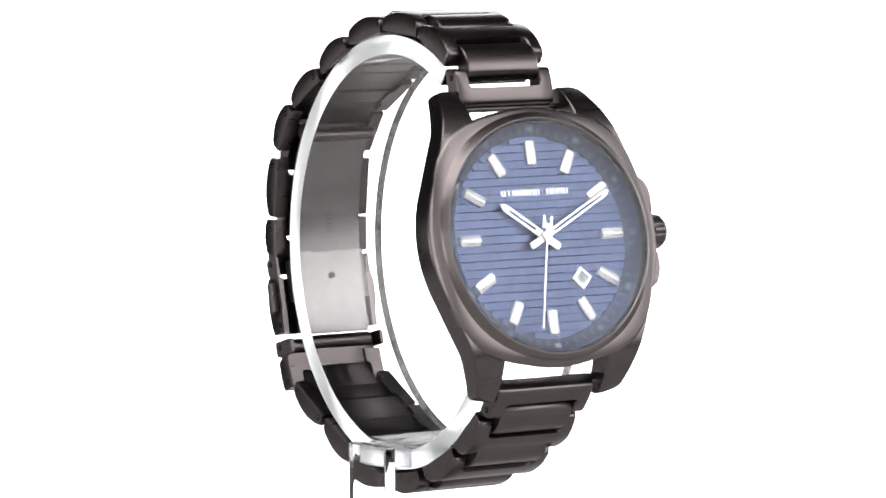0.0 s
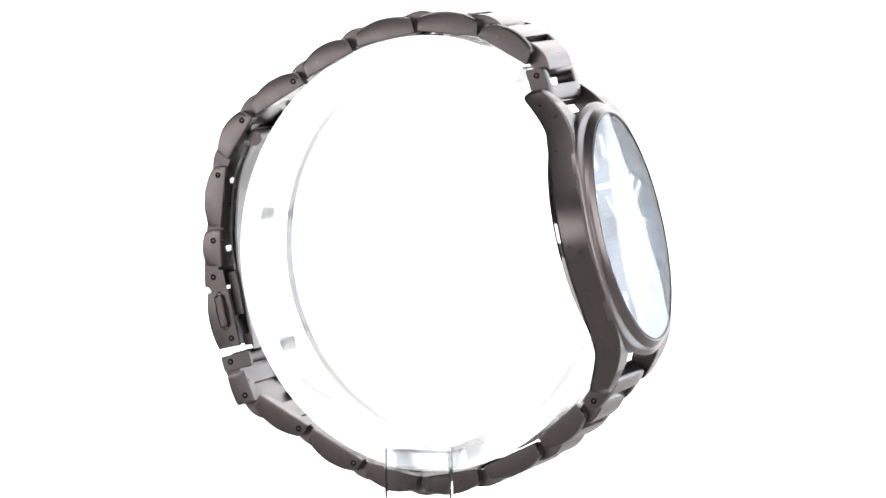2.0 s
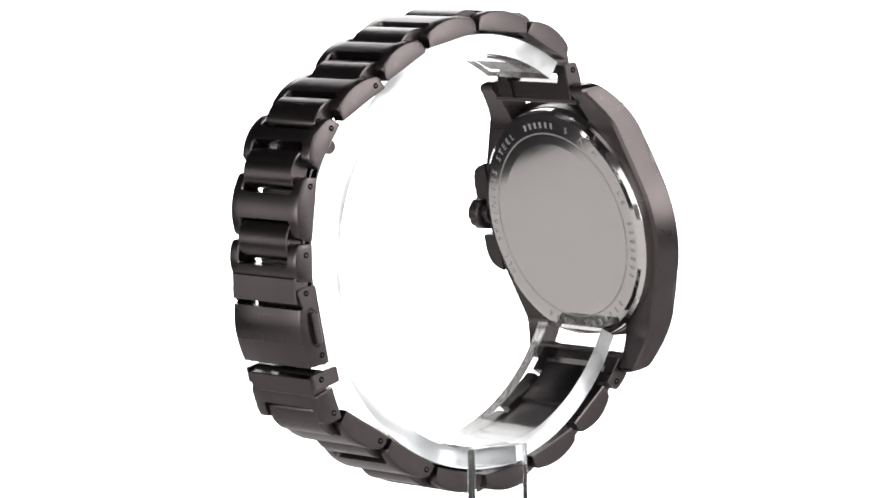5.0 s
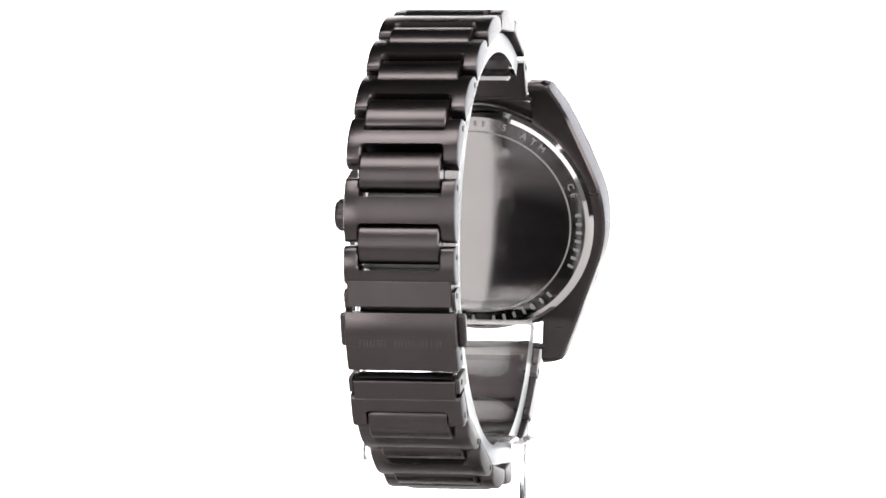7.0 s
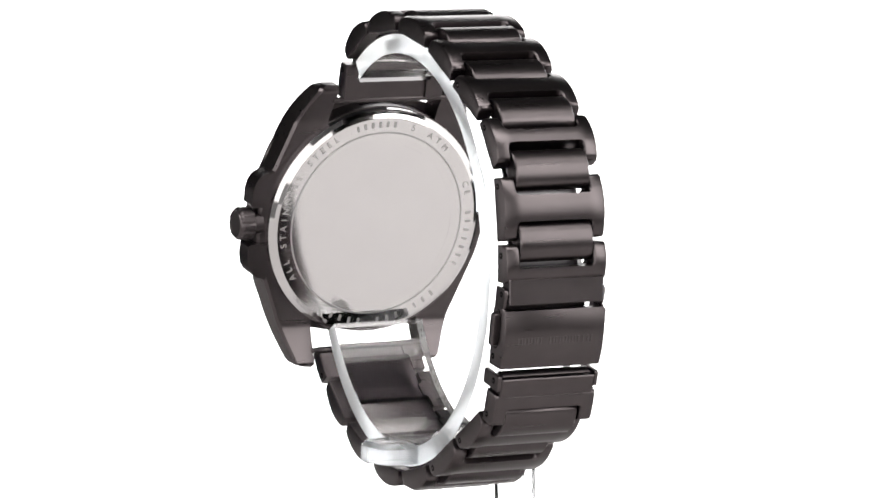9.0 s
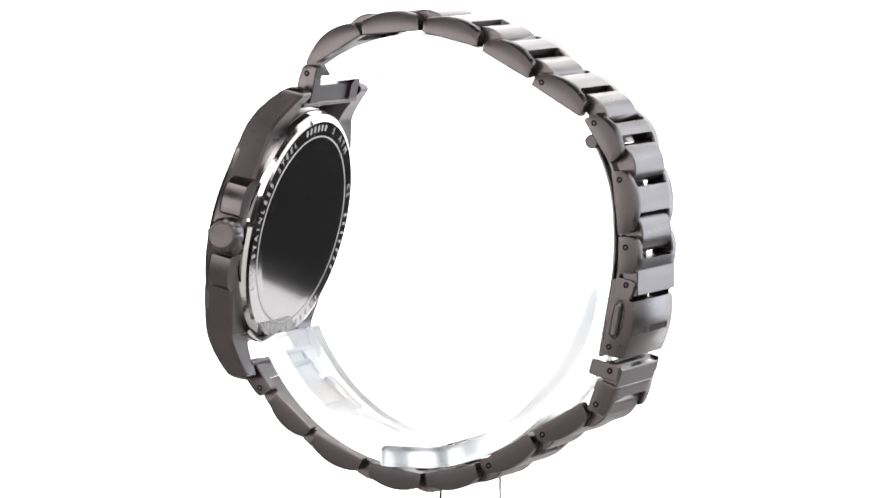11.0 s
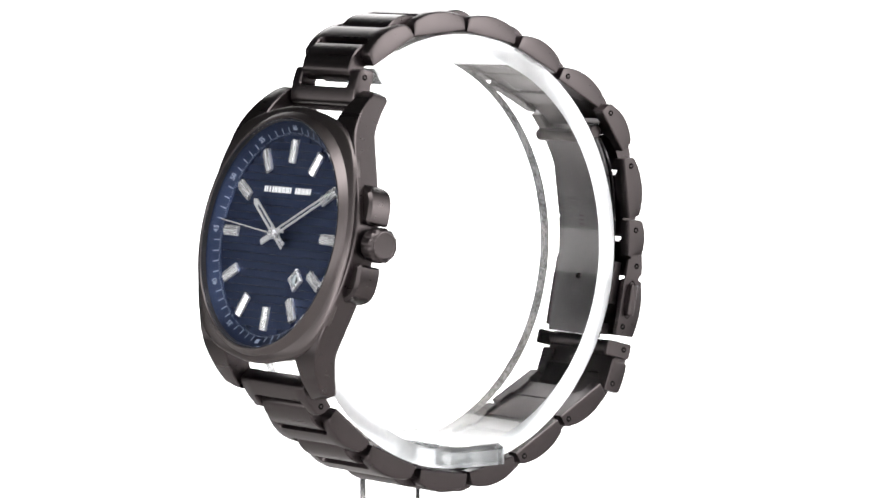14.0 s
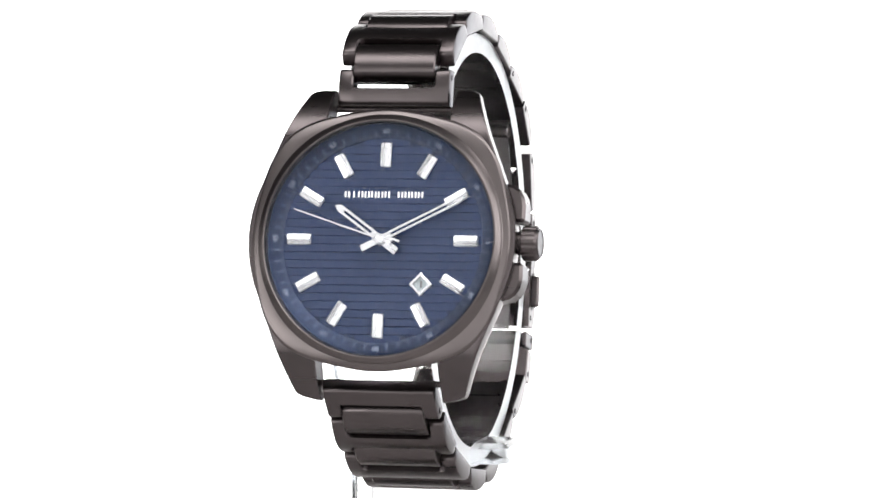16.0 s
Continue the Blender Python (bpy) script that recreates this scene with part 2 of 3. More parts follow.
def disc_mesh(name, r, h, mat, n=20, hollow=0.0):
    bm = bmesh.new()
    if hollow:
        revolve(bm, [(hollow, 0), (r, 0), (r, h), (hollow, h)], n)
    else:
        prism(bm, [(r * math.cos(2 * math.pi * i / n), r * math.sin(2 * math.pi * i / n)) for i in range(n)], 0, h, min(1.0, h / 2))
    return finish(name, bm, mat)


def chain_pose(y0, z0, y1, z1, lift=0.0):
    """Space of a link whose inner face runs from (y0, z0) to (y1, z1): y along it, z outward."""
    a = Vector((0, y1 - y0, z1 - z0)).normalized()
    out = Vector((1, 0, 0)).cross(a)
    m = Matrix((Vector((1, 0, 0)), a, out)).transposed().to_4x4()
    yc = (y0 + y1) / 2
    p = Vector((MID + SKEW * yc, y0, z0)) + out * lift
    return Matrix.Translation(p * U) @ m @ Matrix.Diagonal((1 - 0.00007 * yc, 1, 1, 1))   # the bracelet tapers a little


# inner face of each link: from and to, in the plane across the bracelet (y, z), from the upper lug over the back to the lower lug
LINKS = [
    (-195, 335, -114, 381), (-106, 383, -3, 391), (8, 388, 108, 364), (121, 355, 202, 310), (212, 297, 297, 246), (309, 236, 354, 166),
    (359, 146, 370, 43),
    (298, -257, 212, -307), (199, -315, 110, -366), (98, -372, 6, -392), (-6, -393, -101, -378), (-118, -370, -207, -328), (-217, -318, -282, -259),
]
PINNED = (4, 5, 6, 7, 8)


def build_bracelet():
    full = {}
    cm = centre_mesh()
    ring_me = disc_mesh("pin_hole", 5.6, 1.7, M_HOLE, 20)
    pin_me = disc_mesh("pin_head", 2.7, 2.0, M_SIDE, 14)

    def pins(parent, s, h):
        for side in (-1, 1):
            turn = pose(0, 0, 0, 0, 90 * side, 0)
            part("pin_hole", ring_me, parent, at(side * (HALF - 1.2), s, h) @ turn)
            part("pin_head", pin_me, parent, at(side * (HALF - 0.9), s, h) @ turn)

    ends = []
    for i, (y0, z0, y1, z1) in enumerate(LINKS):
        a = Vector((y1 - y0, z1 - z0)).normalized() * 2.0
        y0, z0, y1, z1 = y0 - a.x, z0 - a.y, y1 + a.x, z1 + a.y
        length = round(math.hypot(y1 - y0, z1 - z0) / 2) * 2
        if length not in full:
            full[length] = link_mesh("bracelet_link", length, (31.5, length - 31.5))
        ob = part("bracelet_link", full[length], watch, chain_pose(y0, z0, y1, z1))
        if i in PINNED:
            pins(ob, 15 if i in (4, 5, 6) else length - 12, 12)
        ends.append((Vector((y0, z0)), Vector((y1, z1))))

    # end links between the lugs, the half links beside the clasp
    half = link_mesh("end_link", 64, (34, 64), 31, 27)
    up = part("end_link", half, watch)
    low = part("end_link", half, watch)
    # the chain runs lug-wards here, so mirror the outward side
    for ob, (a, b) in ((up, ((-198, 322), (-212, 264))), (low, ((-295, -252), (-325, -208)))):
        d = Vector((0, b[0] - a[0], b[1] - a[1])).normalized()
        o = Vector((1, 0, 0)).cross(d)
        if o.y > 0:
            o = -o
        m = Matrix((d.cross(o), d, o)).transposed().to_4x4()
        ob.matrix_basis = Matrix.Translation(Vector((MID + SKEW * a[0], a[0], a[1])) * U) @ m
        pins(ob, 13, 15)
    ab = link_mesh("bracelet_link", 64, (40, 64), 35, 28, tongue=(HALF - 6, 58, 102, 33))
    ob = part("bracelet_link", ab, watch, chain_pose(371, 36, 370, -28), "half link with a plate into the clasp")
    pins(ob, 18, 12)
    ob = part("bracelet_link", link_mesh("bracelet_link", 57, (0, 26), 35, 33, tongue=(HALF - 8, -30, 4, 34)), watch, chain_pose(331, -212, 311, -266), "half link behind the clasp hinge")
    pins(ob, 43, 11)

    # centre pieces across every joint
    def centre(a, b, da, db, lift=0.0):
        c = (a + b) / 2
        d = (da + db).normalized() * 34
        part("centre_link", cm, watch, chain_pose(*(c - d), *(c + d), lift))

    def way(e):
        return (e[1] - e[0]).normalized()
    for i in range(len(ends) - 1):
        if i != 6:
            centre(ends[i][1], ends[i + 1][0], way(ends[i]), way(ends[i + 1]))
    u0 = (Vector((-212, 264)), Vector((-198, 322)))
    l0 = (Vector((-295, -252)), Vector((-325, -208)))
    h1 = (Vector((371, 36)), Vector((370, -28)))
    h2 = (Vector((331, -212)), Vector((311, -266)))
    centre(u0[1] + way(ends[0]) * 5, ends[0][0] + way(ends[0]) * 5, way(u0), way(ends[0]))
    centre(ends[-1][1] - way(ends[-1]) * 5, l0[0] - way(ends[-1]) * 5, way(ends[-1]), way(l0))
    centre(ends[6][1], h1[0], way(ends[6]), way(h1))
    centre(h2[1], ends[7][0], way(h2), way(ends[7]))


def build_clasp():
    # cover: a shallow arched box with side walls
    bm = bmesh.new()
    length = 138.0
    rings = []
    for s in np.linspace(36, length, 11):
        k = 2 * (s - 36) / (length - 36) - 1
        h = 41 + 8 * (1 - k * k)
        rings.append([(-HALF, s, 0), (-HALF, s, h - 5), (-HALF + 1.5, s, h - 1.5), (-HALF + 5, s, h), (HALF - 5, s, h), (HALF - 1.5, s, h - 1.5), (HALF, s, h - 5), (HALF, s, 0),
                      (HALF - 10, s, 0), (HALF - 10, s, h - 10), (-HALF + 10, s, h - 10), (-HALF + 10, s, 0)])
    loft(bm, rings)
    # two ears that hold the pin of the half link
    for side in (-1, 1):
        rings = []
        for s, top in ((0, 28), (1.2, 33), (4, 36), (10, 38), (24, 36.5), (34, 33), (37, 37)):
            rings.append([(side * (HALF - 5.4), s, 2), (side * (HALF - 5.4), s, top), (side * (HALF - 2), s, top), (side * HALF, s, top - 2), (side * HALF, s, 2)])
        loft(bm, rings)
    cp = chain_pose(364, -33, 336, -167)
    cover = part("clasp_cover", finish("clasp_cover", bm, M_BRUSHED), watch, cp, "brushed clasp cover with side push buttons")
    # push buttons, pins, etched marks
    bm = bmesh.new()
    prism(bm, round_outline(58, 14, 5), 0, 14, 3)
    bme = finish("push_button", bm, M_SIDE)
    hole = disc_mesh("pin_hole", 5.6, 1.7, M_HOLE, 20)
    head = disc_mesh("pin_head", 2.7, 2.0, M_SIDE, 14)
    for side in (-1, 1):
        t = Matrix(((0, 0, side, 0), (1, 0, 0, 0), (0, side, 0, 0), (0, 0, 0, 1)))
        part("push_button", bme, cover, at(side * (HALF - 1), 72, 18) @ t)
        slot = bmesh.new()
        revolve(slot, [(1, -0.6), (1.05, -0.6), (1.05, 0.6), (1, 0.6)], 32)
        bmesh.ops.scale(slot, vec=(33, 11, 1), verts=slot.verts)
        part("button_slot", finish("button_slot", slot, M_HOLE), cover, at(side * HALF, 72, 18) @ t)
        for s, h in ((10, 22), (122, 12)):
            part("pin_hole", hole, cover, at(side * (HALF - 1.2), s, h) @ pose(0, 0, 0, 0, 90 * side, 0))
            part("pin_head", head, cover, at(side * (HALF - 1.2), s, h) @ pose(0, 0, 0, 0, 90 * side, 0))
    marks(cover, 12, -74, 74, 12, 48.4, M_CLASP_MARK, y=88, name="etched_mark")
    # the hinge under the cover's lower edge: a tube between two squared ears
    bm = bmesh.new()
    prism(bm, [(14 * math.cos(a), 14 * math.sin(a)) for a in np.linspace(0, 2 * math.pi, 25)[:-1]], -HALF + 14, HALF - 14, 1)
    hinge = chain_pose(345.6, -182.5, 338.4, -209.5)
    part("hinge_bar", finish("hinge_bar", bm, M_SIDE), watch, hinge @ at(0, 12, 5, 0, 90, 0))
    bm = bmesh.new()
    prism(bm, round_outline(28, 54, 4), -3.6, 3.6, 1.2)
    ear = finish("hinge_ear", bm, M_SIDE)
    for side in (-1, 1):
        t = Matrix(((0, 0, side, 0), (1, 0, 0, 0), (0, side, 0, 0), (0, 0, 0, 1)))
        ob = part("hinge_ear", ear, watch, hinge @ at(side * (HALF - 3.4), 14, 0) @ t)
        part("pin_hole", hole, ob, at(-2, side * 10.6, 2.6))
        part("pin_head", head, ob, at(-2, side * 10.6, 2.6))
    # folding blades: two thin curved plates inside, joined by a solid body behind the cover
    def blade(name, w, line, thick, mat, label=""):
        bm = bmesh.new()
        smooth = []
        for i in range(len(line) - 1):
            p = [Vector(line[max(0, min(len(line) - 1, i + d))]) for d in (-1, 0, 1, 2)]
            for k in range(5):
                u = k / 5
                smooth.append(0.5 * (2 * p[1] + (p[2] - p[0]) * u + (2 * p[0] - 5 * p[1] + 4 * p[2] - p[3]) * u * u + (3 * p[1] - p[0] - 3 * p[2] + p[3]) * u ** 3))
        smooth.append(Vector(line[-1]))
        rings = []
        for i, q in enumerate(smooth):
            d = (smooth[min(i + 1, len(smooth) - 1)] - smooth[max(i - 1, 0)]).normalized()
            o = Vector((-d.y, d.x)) * thick
            rings.append([(-w, q.x, q.y), (-w, q.x + o.x, q.y + o.y), (w, q.x + o.x, q.y + o.y), (w, q.x, q.y)])
        loft(bm, rings)
        return part(name, finish(name, bm, mat), watch, at(MID + SKEW * 340, 0, 0), label)

    blade("inner_blade", 66, [(315, 188), (331, 152), (343, 108), (348, 53), (348, 4), (343, -46), (333, -100), (324, -145), (319, -176)], 3.6, M_BLADE, "bare steel folding blade")
    blade("outer_blade", 62, [(327, 184), (344, 150), (354, 113), (358, 73), (359, 14), (353, -36)], 3.6, M_BLADE)
    blade("clasp_body", 78, [(349, -38), (343, -70), (335, -112)], 15, M_SIDE)
    blade("clasp_catch", 70, [(326, -148), (322, -168)], 14, M_SIDE)
    blade("hinge_tang", 58, [(318, 196), (334, 205)], 9, M_DARK)
    part("rivet", disc_mesh("rivet", 7.5, 3.0, M_POLISH, 24), watch, at(MID + SKEW * 330, 340.5, -70, 96, 0, 0))
    bm = bmesh.new()
    prism(bm, box_outline(11, 2.4), 0, 1.2)
    etched = finish("etched_mark", bm, M_CLASP_MARK)
    for k in range(5):
        part("etched_mark", etched, watch, at(MID + SKEW * 330, 348.2, 12 + 8 * k, 90, 0, 0))
    bm = bmesh.new()
    prism(bm, [(12.5 * math.cos(a), 12.5 * math.sin(a)) for a in np.linspace(0, 2 * math.pi, 25)[:-1]], -72, 72, 2)
    part("hinge_tube", finish("hinge_tube", bm, M_SIDE), watch, at(MID + SKEW * 311, 311, 198, 0, 90, 0))


def marks(parent, count, x0, x1, size, z, mat, y=0.0, name="print_mark"):
    """A row of small plain blocks in place of lettering, with a word gap."""
    step = (x1 - x0) / count
    for i in range(count):
        if i == 7:
            continue
        bm = bmesh.new()
        w = step * 0.21
        for dx in ((0,) if i == 1 else (-0.27 * step, 0.27 * step)):
            prism(bm, [(x + dx, yy) for x, yy in box_outline(w, size)], 0, 1.4)
        part(name, finish(name, bm, mat), parent, at(x0 + step * (i + 0.5), y, z))


def case_half_width(y):
    a = abs(y)
    r, m = 235.5, 0.40      # a round flank that runs out straight into the lugs
    w = math.sqrt(r * r - a * a) if a < r * m / math.sqrt(1 + m * m) else r * math.sqrt(1 + m * m) - m * a
    return w - 0.25 * max(0.0, a - 259) ** 2


def case_front(y):
    a = abs(y)
    return 9 - (52 * ((a - 160) / 105) ** 2.2 if a > 160 else 0)


def case_back_z(y):
    a = abs(y)
    k = min(1.0, max(0.0, (a - 188) / 66))
    return -43 - 32 * k ** 1.3 + 0.07 * max(0.0, a - 256) ** 2


def build_case():
    bm = bmesh.new()
    # two flanks with their lugs
    ys = list(np.linspace(-256, 252, 64))
    ys = [-270, -269.5, -268, -265, -261] + ys + [257, 261, 264, 265.5, 266]
    for side in (-1, 1):
        rings = []
        for y in ys:
            xo, zf, zb = case_half_width(y), case_front(y), case_back_z(y)
            xi = max(108.0, math.sqrt(max(0.0, 208.0 ** 2 - y * y)))
            h = zf - zb
            b = 3.0
            ring = [(xi, zb), (xi, zf - 2), (xi + 2, zf), (xo - b, zf), (xo - 0.3 * b, zf - 0.3 * b), (xo, zf - b), (xo - 1.5, zb + 0.4 * h), (xo - 4, zb + 5), (xo - 9, zb)]
            rings.append([(side * x, y, z) for x, z in ring])
        loft(bm, rings)
    # the round middle that carries movement and glass
    revolve(bm, [(20, -44), (205, -44), (216, -38), (217, 9), (204, 9), (203, -14), (20, -14)], 96)
    # crown guards
    for sy in (-1, 1):
        pl = [(210, sy * 34), (243, sy * 35), (247, sy * 39), (247.5, sy * 62), (244, sy * 78), (237, sy * 90), (226, sy * 97), (208, sy * 102)]
        if sy < 0:
            pl = pl[::-1]
        prism(bm, pl, -46, -3, 5)
    part("case", finish("case", bm, M_BRUSHED, 18), watch, CASE, "brushed gunmetal case with curved lugs")

    # spring bars behind the end links
    bm = bmesh.new()
    prism(bm, [(5.5 * math.cos(a), 5.5 * math.sin(a)) for a in np.linspace(0, 2 * math.pi, 17)[:-1]], -112, 112, 1)
    bar = finish("spring_bar", bm, M_SIDE)
    for y in (-238, 236):
        part("spring_bar", bar, watch, CASE @ at(0, y, -62, 0, 90, 0))

    # bezel: cushion-shaped step below, round polished ring above
    bm = bmesh.new()
    cushion = lambda a: 0.012 * math.cos(a) ** 2 + 0.086 * math.sin(2 * a) ** 4
    soft = lambda a: 0.15 * cushion(a)
    rnd = lambda a: 0.0
    revolve(bm, [(203, -1, rnd), (220, -1.5, cushion), (224, -0.8, cushion), (225.5, 1, cushion), (225.5, 7.0, cushion), (225.0, 8.0, cushion), (221.4, 11.4, cushion), (220.4, 11.9, cushion),
                 (215.0, 13.8, soft), (214.0, 14.8, soft), (213.2, 17.6, rnd), (211.6, 19.4, rnd), (206, 24.4, rnd), (204.6, 25.6, rnd), (203.4, 25.8, rnd), (202.2, 24.8, rnd)], 128)
    part("bezel", finish("bezel", bm, M_BEZEL, 20), watch, CASE, "smooth gunmetal bezel with a stepped edge")
    bm = bmesh.new()
    revolve(bm, [(194, 14), (198.0, 14), (198.0, 24), (196.5, 24)], 96)
    part("gasket", finish("gasket", bm, M_GASKET), watch, FACE)
    bm = bmesh.new()
    n = 96
    rings = [[(r * math.cos(2 * math.pi * i / n), r * math.sin(2 * math.pi * i / n), z) for i in range(n)]
             for r, z in ((195, 21), (196.3, 22), (196.3, 24.4), (195.2, 25.3), (175, 25.6), (150, 25.9), (120, 26.1), (90, 26.3), (60, 26.4), (30, 26.5), (8, 26.5))]
    loft(bm, rings)
    glass = part("crystal", finish("crystal", bm, M_CRYSTAL), watch, FACE, "clear flat watch crystal")
    glass.visible_shadow = False

    # dial with its ribs
    bm = bmesh.new()
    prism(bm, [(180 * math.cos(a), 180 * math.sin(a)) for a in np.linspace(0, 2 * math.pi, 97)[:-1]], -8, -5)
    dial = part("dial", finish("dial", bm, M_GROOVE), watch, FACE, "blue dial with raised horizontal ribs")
    pitch = 13.8
    for i in range(-13, 14):
        y = i * pitch
        w = math.sqrt(max(0, 175.0 ** 2 - (abs(y) + 5) ** 2))
        if w < 20:
            continue
        bm = bmesh.new()
        prof = [(-6.4, -5.2), (-6.4, -3.6), (-5.7, -3.0), (5.7, -3.0), (6.4, -3.6), (6.4, -5.2)]
        loft(bm, [[(x, y + a, b) for a, b in prof] for x in (-w, w)])
        part("dial_rib", finish("dial_rib", bm, M_DIAL), dial)
    # sloping flange with minute marks and numerals
    bm = bmesh.new()
    revolve(bm, [(171, -5), (172, -2.5), (197.5, 14), (197.8, 10), (180, -6)], 96)
    flange = part("flange", finish("flange", bm, M_FLANGE), watch, FACE, "sloping blue minute ring with pale marks")
    slope = math.degrees(math.atan2(16.5, 25.5))
    for i in range(60):
        if i % 5 == 0:
            continue
        bm = bmesh.new()
        prism(bm, box_outline(1.3, 11), 0, 0.7)
        part("minute_mark", finish("minute_mark", bm, M_PALE), flange, pose(0, 0, 0, 0, 0, -6 * i) @ at(0, 180, 2.8) @ pose(0, 0, 0, slope))
    bm = bmesh.new()
    for i in range(300):
        if i % 5:
            one = bmesh.new()
            prism(one, box_outline(0.5, 3.0), 0, 0.4)
            one.transform(Matrix.Rotation(-2 * math.pi * i / 300, 4, "Z") @ Matrix.Translation((0, 174.6, -0.6)) @ Matrix.Rotation(radians(slope), 4, "X"))
            tmp = bpy.data.meshes.new("tick")
            one.to_mesh(tmp)
            one.free()
            bm.from_mesh(tmp)
            bpy.data.meshes.remove(tmp)
    part("fine_scale", finish("fine_scale", bm, M_PALE), flange)
    for k in range(1, 13):
        me = writing("minute_numeral", "%02d" % (5 * k), 13, M_PALE)
        part("minute_numeral", me, flange, pose(0, 0, 0, 0, 0, -30 * k) @ at(0, 183, 5.6) @ pose(0, 0, 0, slope))
    # applied hour markers
    bm = bmesh.new()
    rings = []
    for y, d in ((-20.5, 1.2), (-19.3, 0), (19.3, 0), (20.5, 1.2)):
        rings.append([(-8.7 + d, y, -3), (-8.7 + d, y, 1.6 - d), (-0.5, y, 4.6 - d), (0.5, y, 4.6 - d), (8.7 - d, y, 1.6 - d), (8.7 - d, y, -3)])
    loft(bm, rings)
    mk = finish("hour_marker", bm, M_SILVER, 12)
    for k in range(12):
        part("hour_marker", mk, dial, pose(0, 0, 0, 0, 0, -30 * k) @ at(0, 144, 0))
    marks(dial, 12, -70, 68, 10.2, -3.0, M_PRINT, y=77)
    # diamond date window
    bm = bmesh.new()
    a = [(20, 0), (0, 20), (-20, 0), (0, -20)]
    b = [(14, 0), (0, 14), (-14, 0), (0, -14)]
    loft(bm, [[(x, y, -4) for x, y in a], [(x, y, 1.5) for x, y in a], [(x * 0.9, y * 0.9, 2.5) for x, y in a], [(x, y, 2.5) for x, y in b], [(x, y, -4) for x, y in b]], closed=True, cap=False)
    part("date_window", finish("date_window", bm, M_SILVER), dial, at(70, -73, 0), "silver diamond date frame")
    bm = bmesh.new()
    prism(bm, [(15, 0), (0, 15), (-15, 0), (0, -15)], -3.4, -2.2)
    part("date_disc", finish("date_disc", bm, M_DATE), dial, at(70, -73, 0))
    bm = bmesh.new()
    prism(bm, box_outline(3.2, 11), -2.3, -1.6)
    part("date_mark", finish("date_mark", bm, M_INK), dial, at(71, -73, 0))
    # case back: bright steel plate with engraved ring
    bm = bmesh.new()
    revolve(bm, [(150, -40), (214, -40), (213, -51), (206, -56.5), (199, -59.6), (150, -60)], 96)
    loft(bm, [[(r * math.cos(2 * math.pi * i / n), r * math.sin(2 * math.pi * i / n), z) for i in range(n)] for r, z in ((152, -57), (152, -60))])
    back = part("case_back", finish("case_back", bm, M_STEEL, 10), watch, CASE, "mirror-polished steel case back with engraving")
    bm = bmesh.new()
    revolve(bm, [(170, -59), (173, -59), (173, -60.3), (170, -60.3)], 96)
    part("engraved_ring", finish("engraved_ring", bm, M_ENGRAVE), back)

    def around(text, start, gap, size=17):
        for i, ch in enumerate(text):
            if ch == " ":
                continue
            a = start + i * gap
            spin = at(187 * math.sin(radians(a)), 187 * math.cos(radians(a)), -60.0) @ pose(0, 0, 0, 0, 180, 0) @ pose(0, 0, 0, 0, 0, a)
            if ch == "#":
                b = bmesh.new()
                prism(b, box_outline(5, 11), -0.5, 0.4)
                part("engraved_mark", finish("engraved_mark", b, M_ENGRAVE), back, spin)
            else:
                part("engraved_letter", writing("engraved_letter", ch, size, M_ENGRAVE, 0.4), back, spin)
    around("ALL STAINLESS STEEL", 121, -5.0)
    around("######", 17, -4.6)
    around("5 ATM", -18, -6.0)
    around("CE", -69, -5.0)
    around("#######", -86, -5.1)
    around("####### ####", 222, -6.0)

    # crown
    bm = bmesh.new()
    rings = []
    n = 112
    for x, r, f in ((222, 20, 0), (240, 20, 0), (241, 28, 0), (243, 30, 1), (264, 30, 1), (267, 28, 0.6), (269, 25, 0), (271, 24.5, 0), (271.4, 22, 0), (270.2, 21, 0), (270, 10, 0)):
        ring = []
        for i in range(n):
            a = 2 * math.pi * i / n
            q = r + f * (1.3 * math.cos(12 * a) if math.cos(12 * a) < -0.3 else 0.3)
            ring.append((x, 2 + q * math.cos(a), -30 + q * math.sin(a)))
        rings.append(ring)
    loft(bm, rings)
    part("crown", finish("crown", bm, M_SIDE), watch, CASE, "fluted gunmetal crown")


def hand_mesh(name, length, width, tail, z):
    """A tapered baton with a slot along it and a short tail."""
    bm = bmesh.new()
    w = width / 2
    for sx in (-1, 1):
        a, b = sx * w * 0.34, sx * w
        pl = [(a, -4), (b, -4), (b, length - 8), (sx * 0.5, length), (a, length - 14)]
        prism(bm, pl if sx > 0 else pl[::-1], z, z + 2.5, 0.6)
    prism(bm, [(-w, length - 18), (w, length - 18), (w, length - 8), (0, length), (-w, length - 8)], z, z + 2.2, 0.5)
    prism(bm, [(-w, -tail), (w, -tail), (w, 20), (-w, 20)], z, z + 2.3, 0.6)
    return finish(name, bm, M_SILVER)


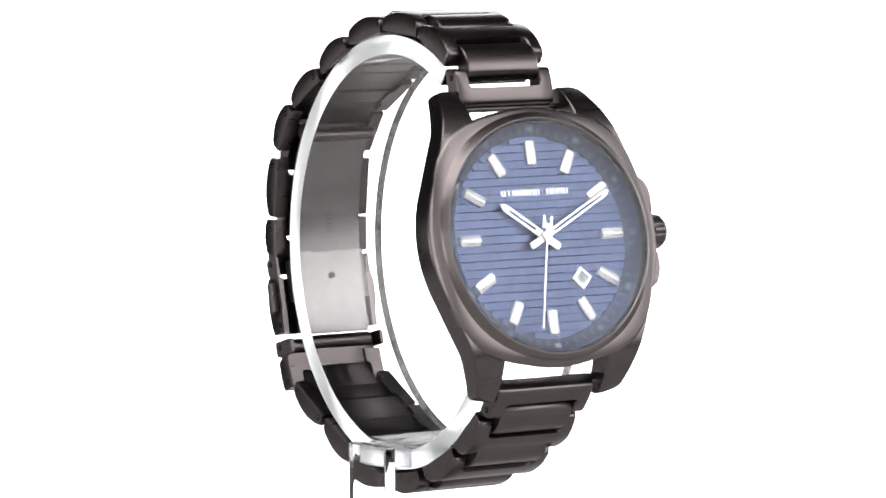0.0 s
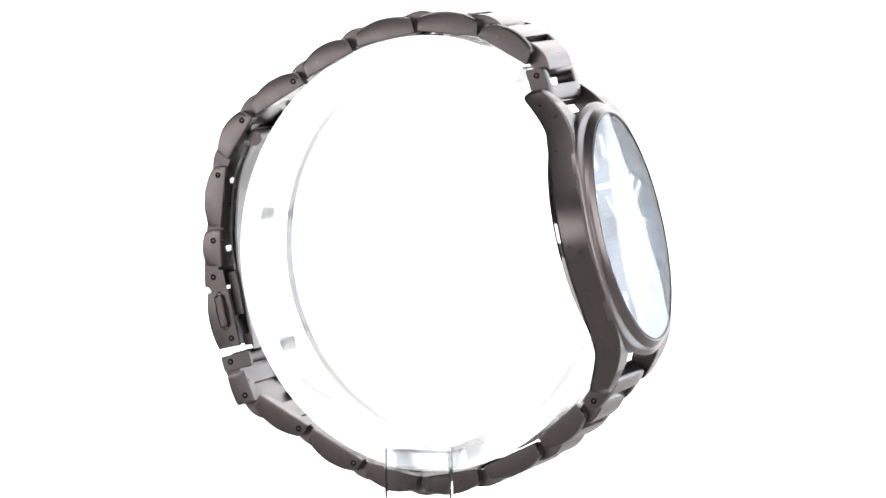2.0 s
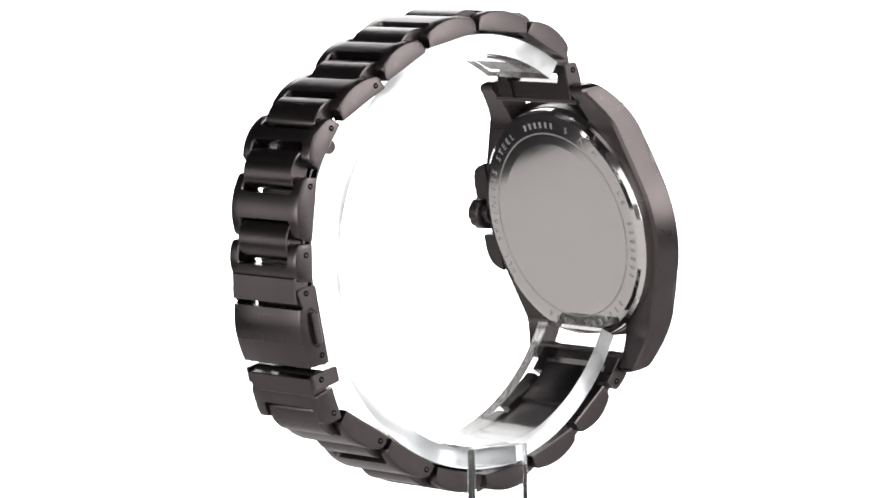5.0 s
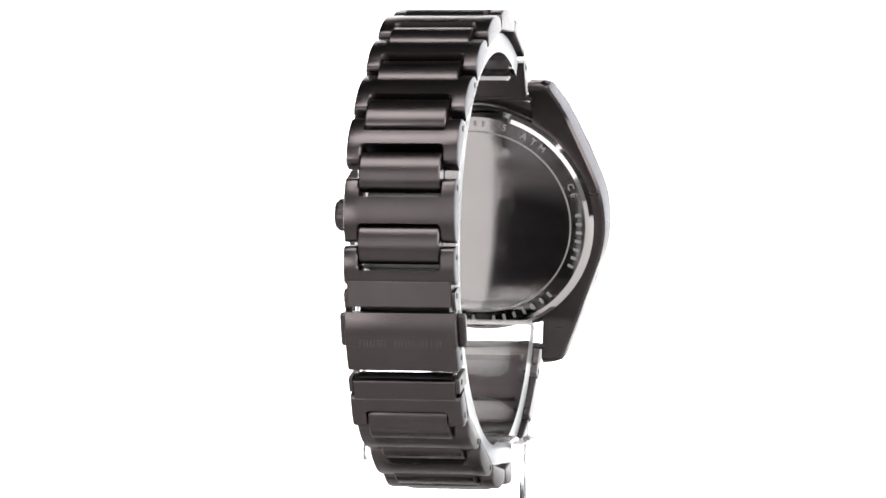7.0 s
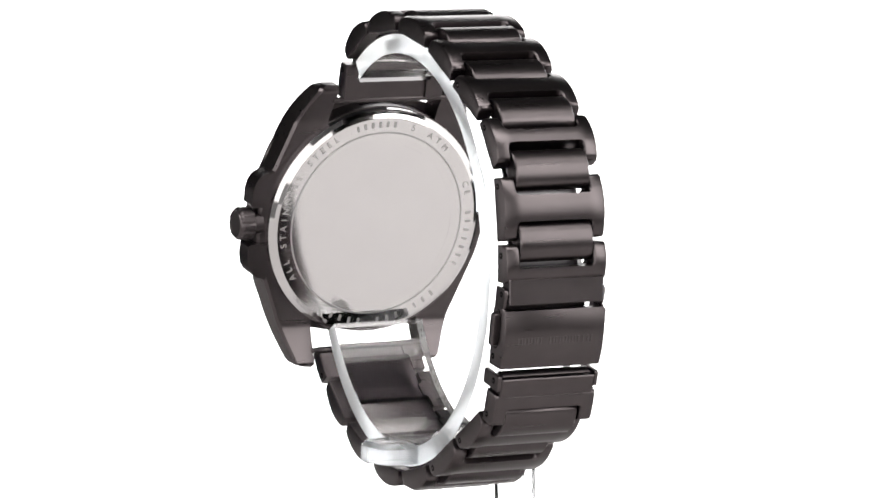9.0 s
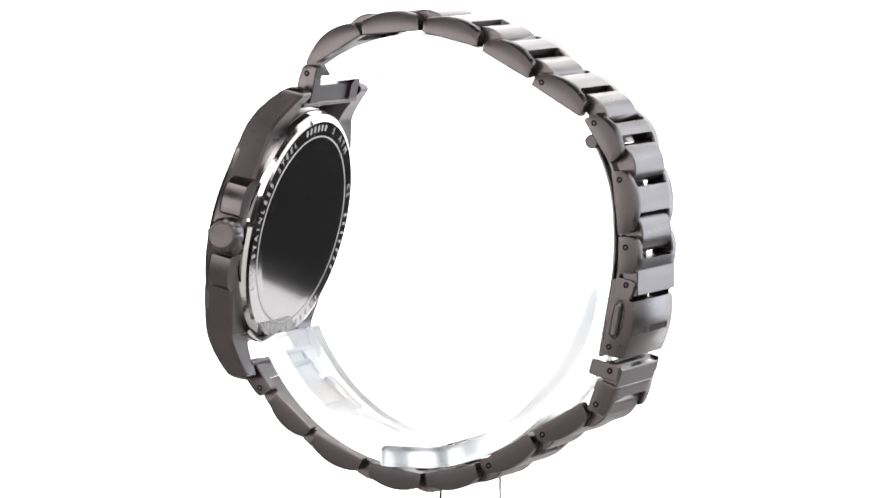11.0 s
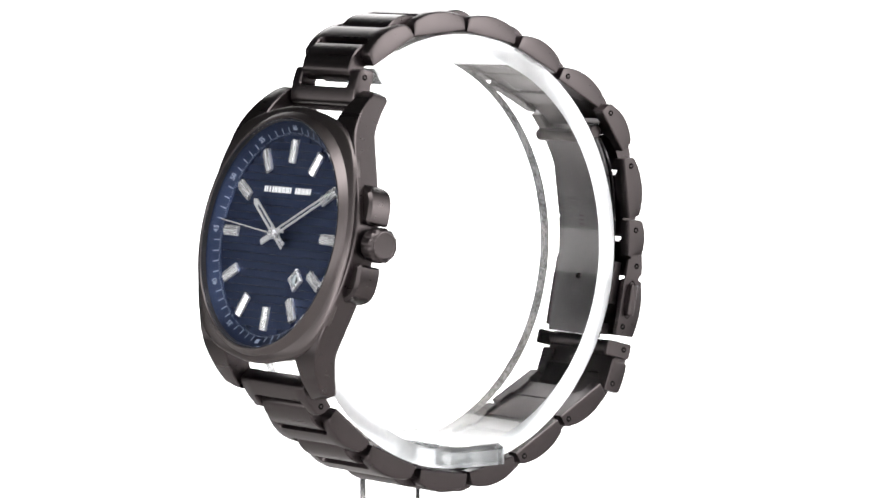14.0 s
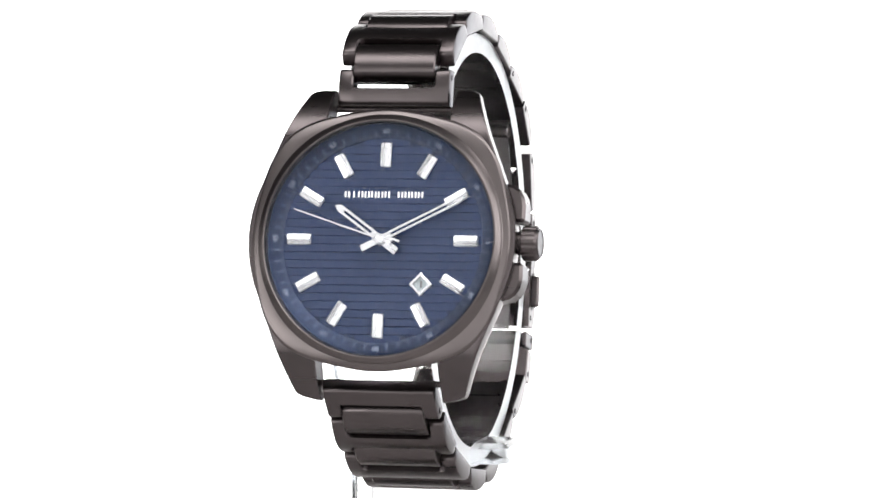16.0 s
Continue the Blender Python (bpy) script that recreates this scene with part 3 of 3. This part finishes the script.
def build_hands():
    part("hour_hand", hand_mesh("hour_hand", 98, 13, 34, 7), watch, FACE @ pose(0, 0, 0, 0, 0, -305.5))
    part("minute_hand", hand_mesh("minute_hand", 158, 11, 36, 11), watch, FACE @ pose(0, 0, 0, 0, 0, -63))
    bm = bmesh.new()
    prism(bm, [(-1.4, 0), (1.4, 0), (0.9, 158), (-0.9, 158)], 15, 16.6)
    prism(bm, [(9 * math.cos(a), 9 * math.sin(a)) for a in np.linspace(0, 2 * math.pi, 25)[:-1]], 4, 18.5, 1.5)
    prism(bm, [(-2, -14), (2, -14), (2, 0), (-2, 0)], 15, 16.6)
    # the tail's winged counterweight
    for sx in (-1, 1):
        pl = [(0, -20), (0, -14), (sx * 9, -12), (sx * 9, -34), (sx * 5.5, -34), (sx * 5.5, -22)]
        prism(bm, pl if sx < 0 else pl[::-1], 15, 16.6)
    return part("second_hand", finish("second_hand", bm, M_SILVER), watch, FACE, "thin silver second hand")


# ---- the clear stand ----
def cuff_point(a, inset):
    """A point of the cuff's section at angle a (degrees from the back, over the top)."""
    c, s = math.cos(radians(a)), math.sin(radians(a))
    ry = (352 if c > 0 else 338) - inset
    return -14 + ry * c, 0 + (384 - inset) * s


def build_stand():
    stand = tagged(new("display_stand"), "clear acrylic watch stand with an open cuff and post", "display stand")
    bm = bmesh.new()
    x0, x1 = MID - 88, MID + 88
    rings = []
    for a in np.linspace(-154, 121, 100):
        (yo, zo), (yi, zi) = cuff_point(a, 2), cuff_point(a, 36)
        rings.append([(x0, yi, zi), (x0, yo, zo), (x1, yo, zo), (x1, yi, zi)])
    loft(bm, rings)
    me = finish("cuff", bm, M_ACRYLIC, 30, [M_ACRYLIC, M_SAWN])
    for f in me.polygons:
        if abs(f.normal.x) > 0.9:
            f.material_index = 1
    part("cuff", me, stand, None, "open clear acrylic ring inside the bracelet")
    bm = bmesh.new()
    prism(bm, round_outline(274, 118, 26), -337 - 36, -337, 9)
    part("cross_bar", finish("cross_bar", bm, M_CLOUDY), stand, at(-1, -7, 0))
    bm = bmesh.new()
    prism(bm, round_outline(23, 119, 3), -810, -337, 2)
    part("post", finish("post", bm, M_ACRYLIC), stand, at(-150, -7, 0))
    bm = bmesh.new()
    prism(bm, round_outline(420, 420, 40), -833, -810.4, 4)
    part("foot", finish("foot", bm, M_ACRYLIC), stand, at(0, 0, 0))
    return stand


build_bracelet()
build_clasp()
build_case()
second_hand = build_hands()
stand = build_stand()


def motions():
    rows = [(t, pose(0, 0, 0, 0, 0, a)) for t, a in enumerate(TURN)]
    walk(watch, rows)
    walk(stand, rows)
    ticks = []
    for k in range(17):
        m = FACE @ pose(0, 0, 0, 0, 0, -6.0 * (32 + k))
        ticks += [(max(0, k - 0.52), m), (min(16, k + 0.40), m)]
    walk(second_hand, ticks)


motions()
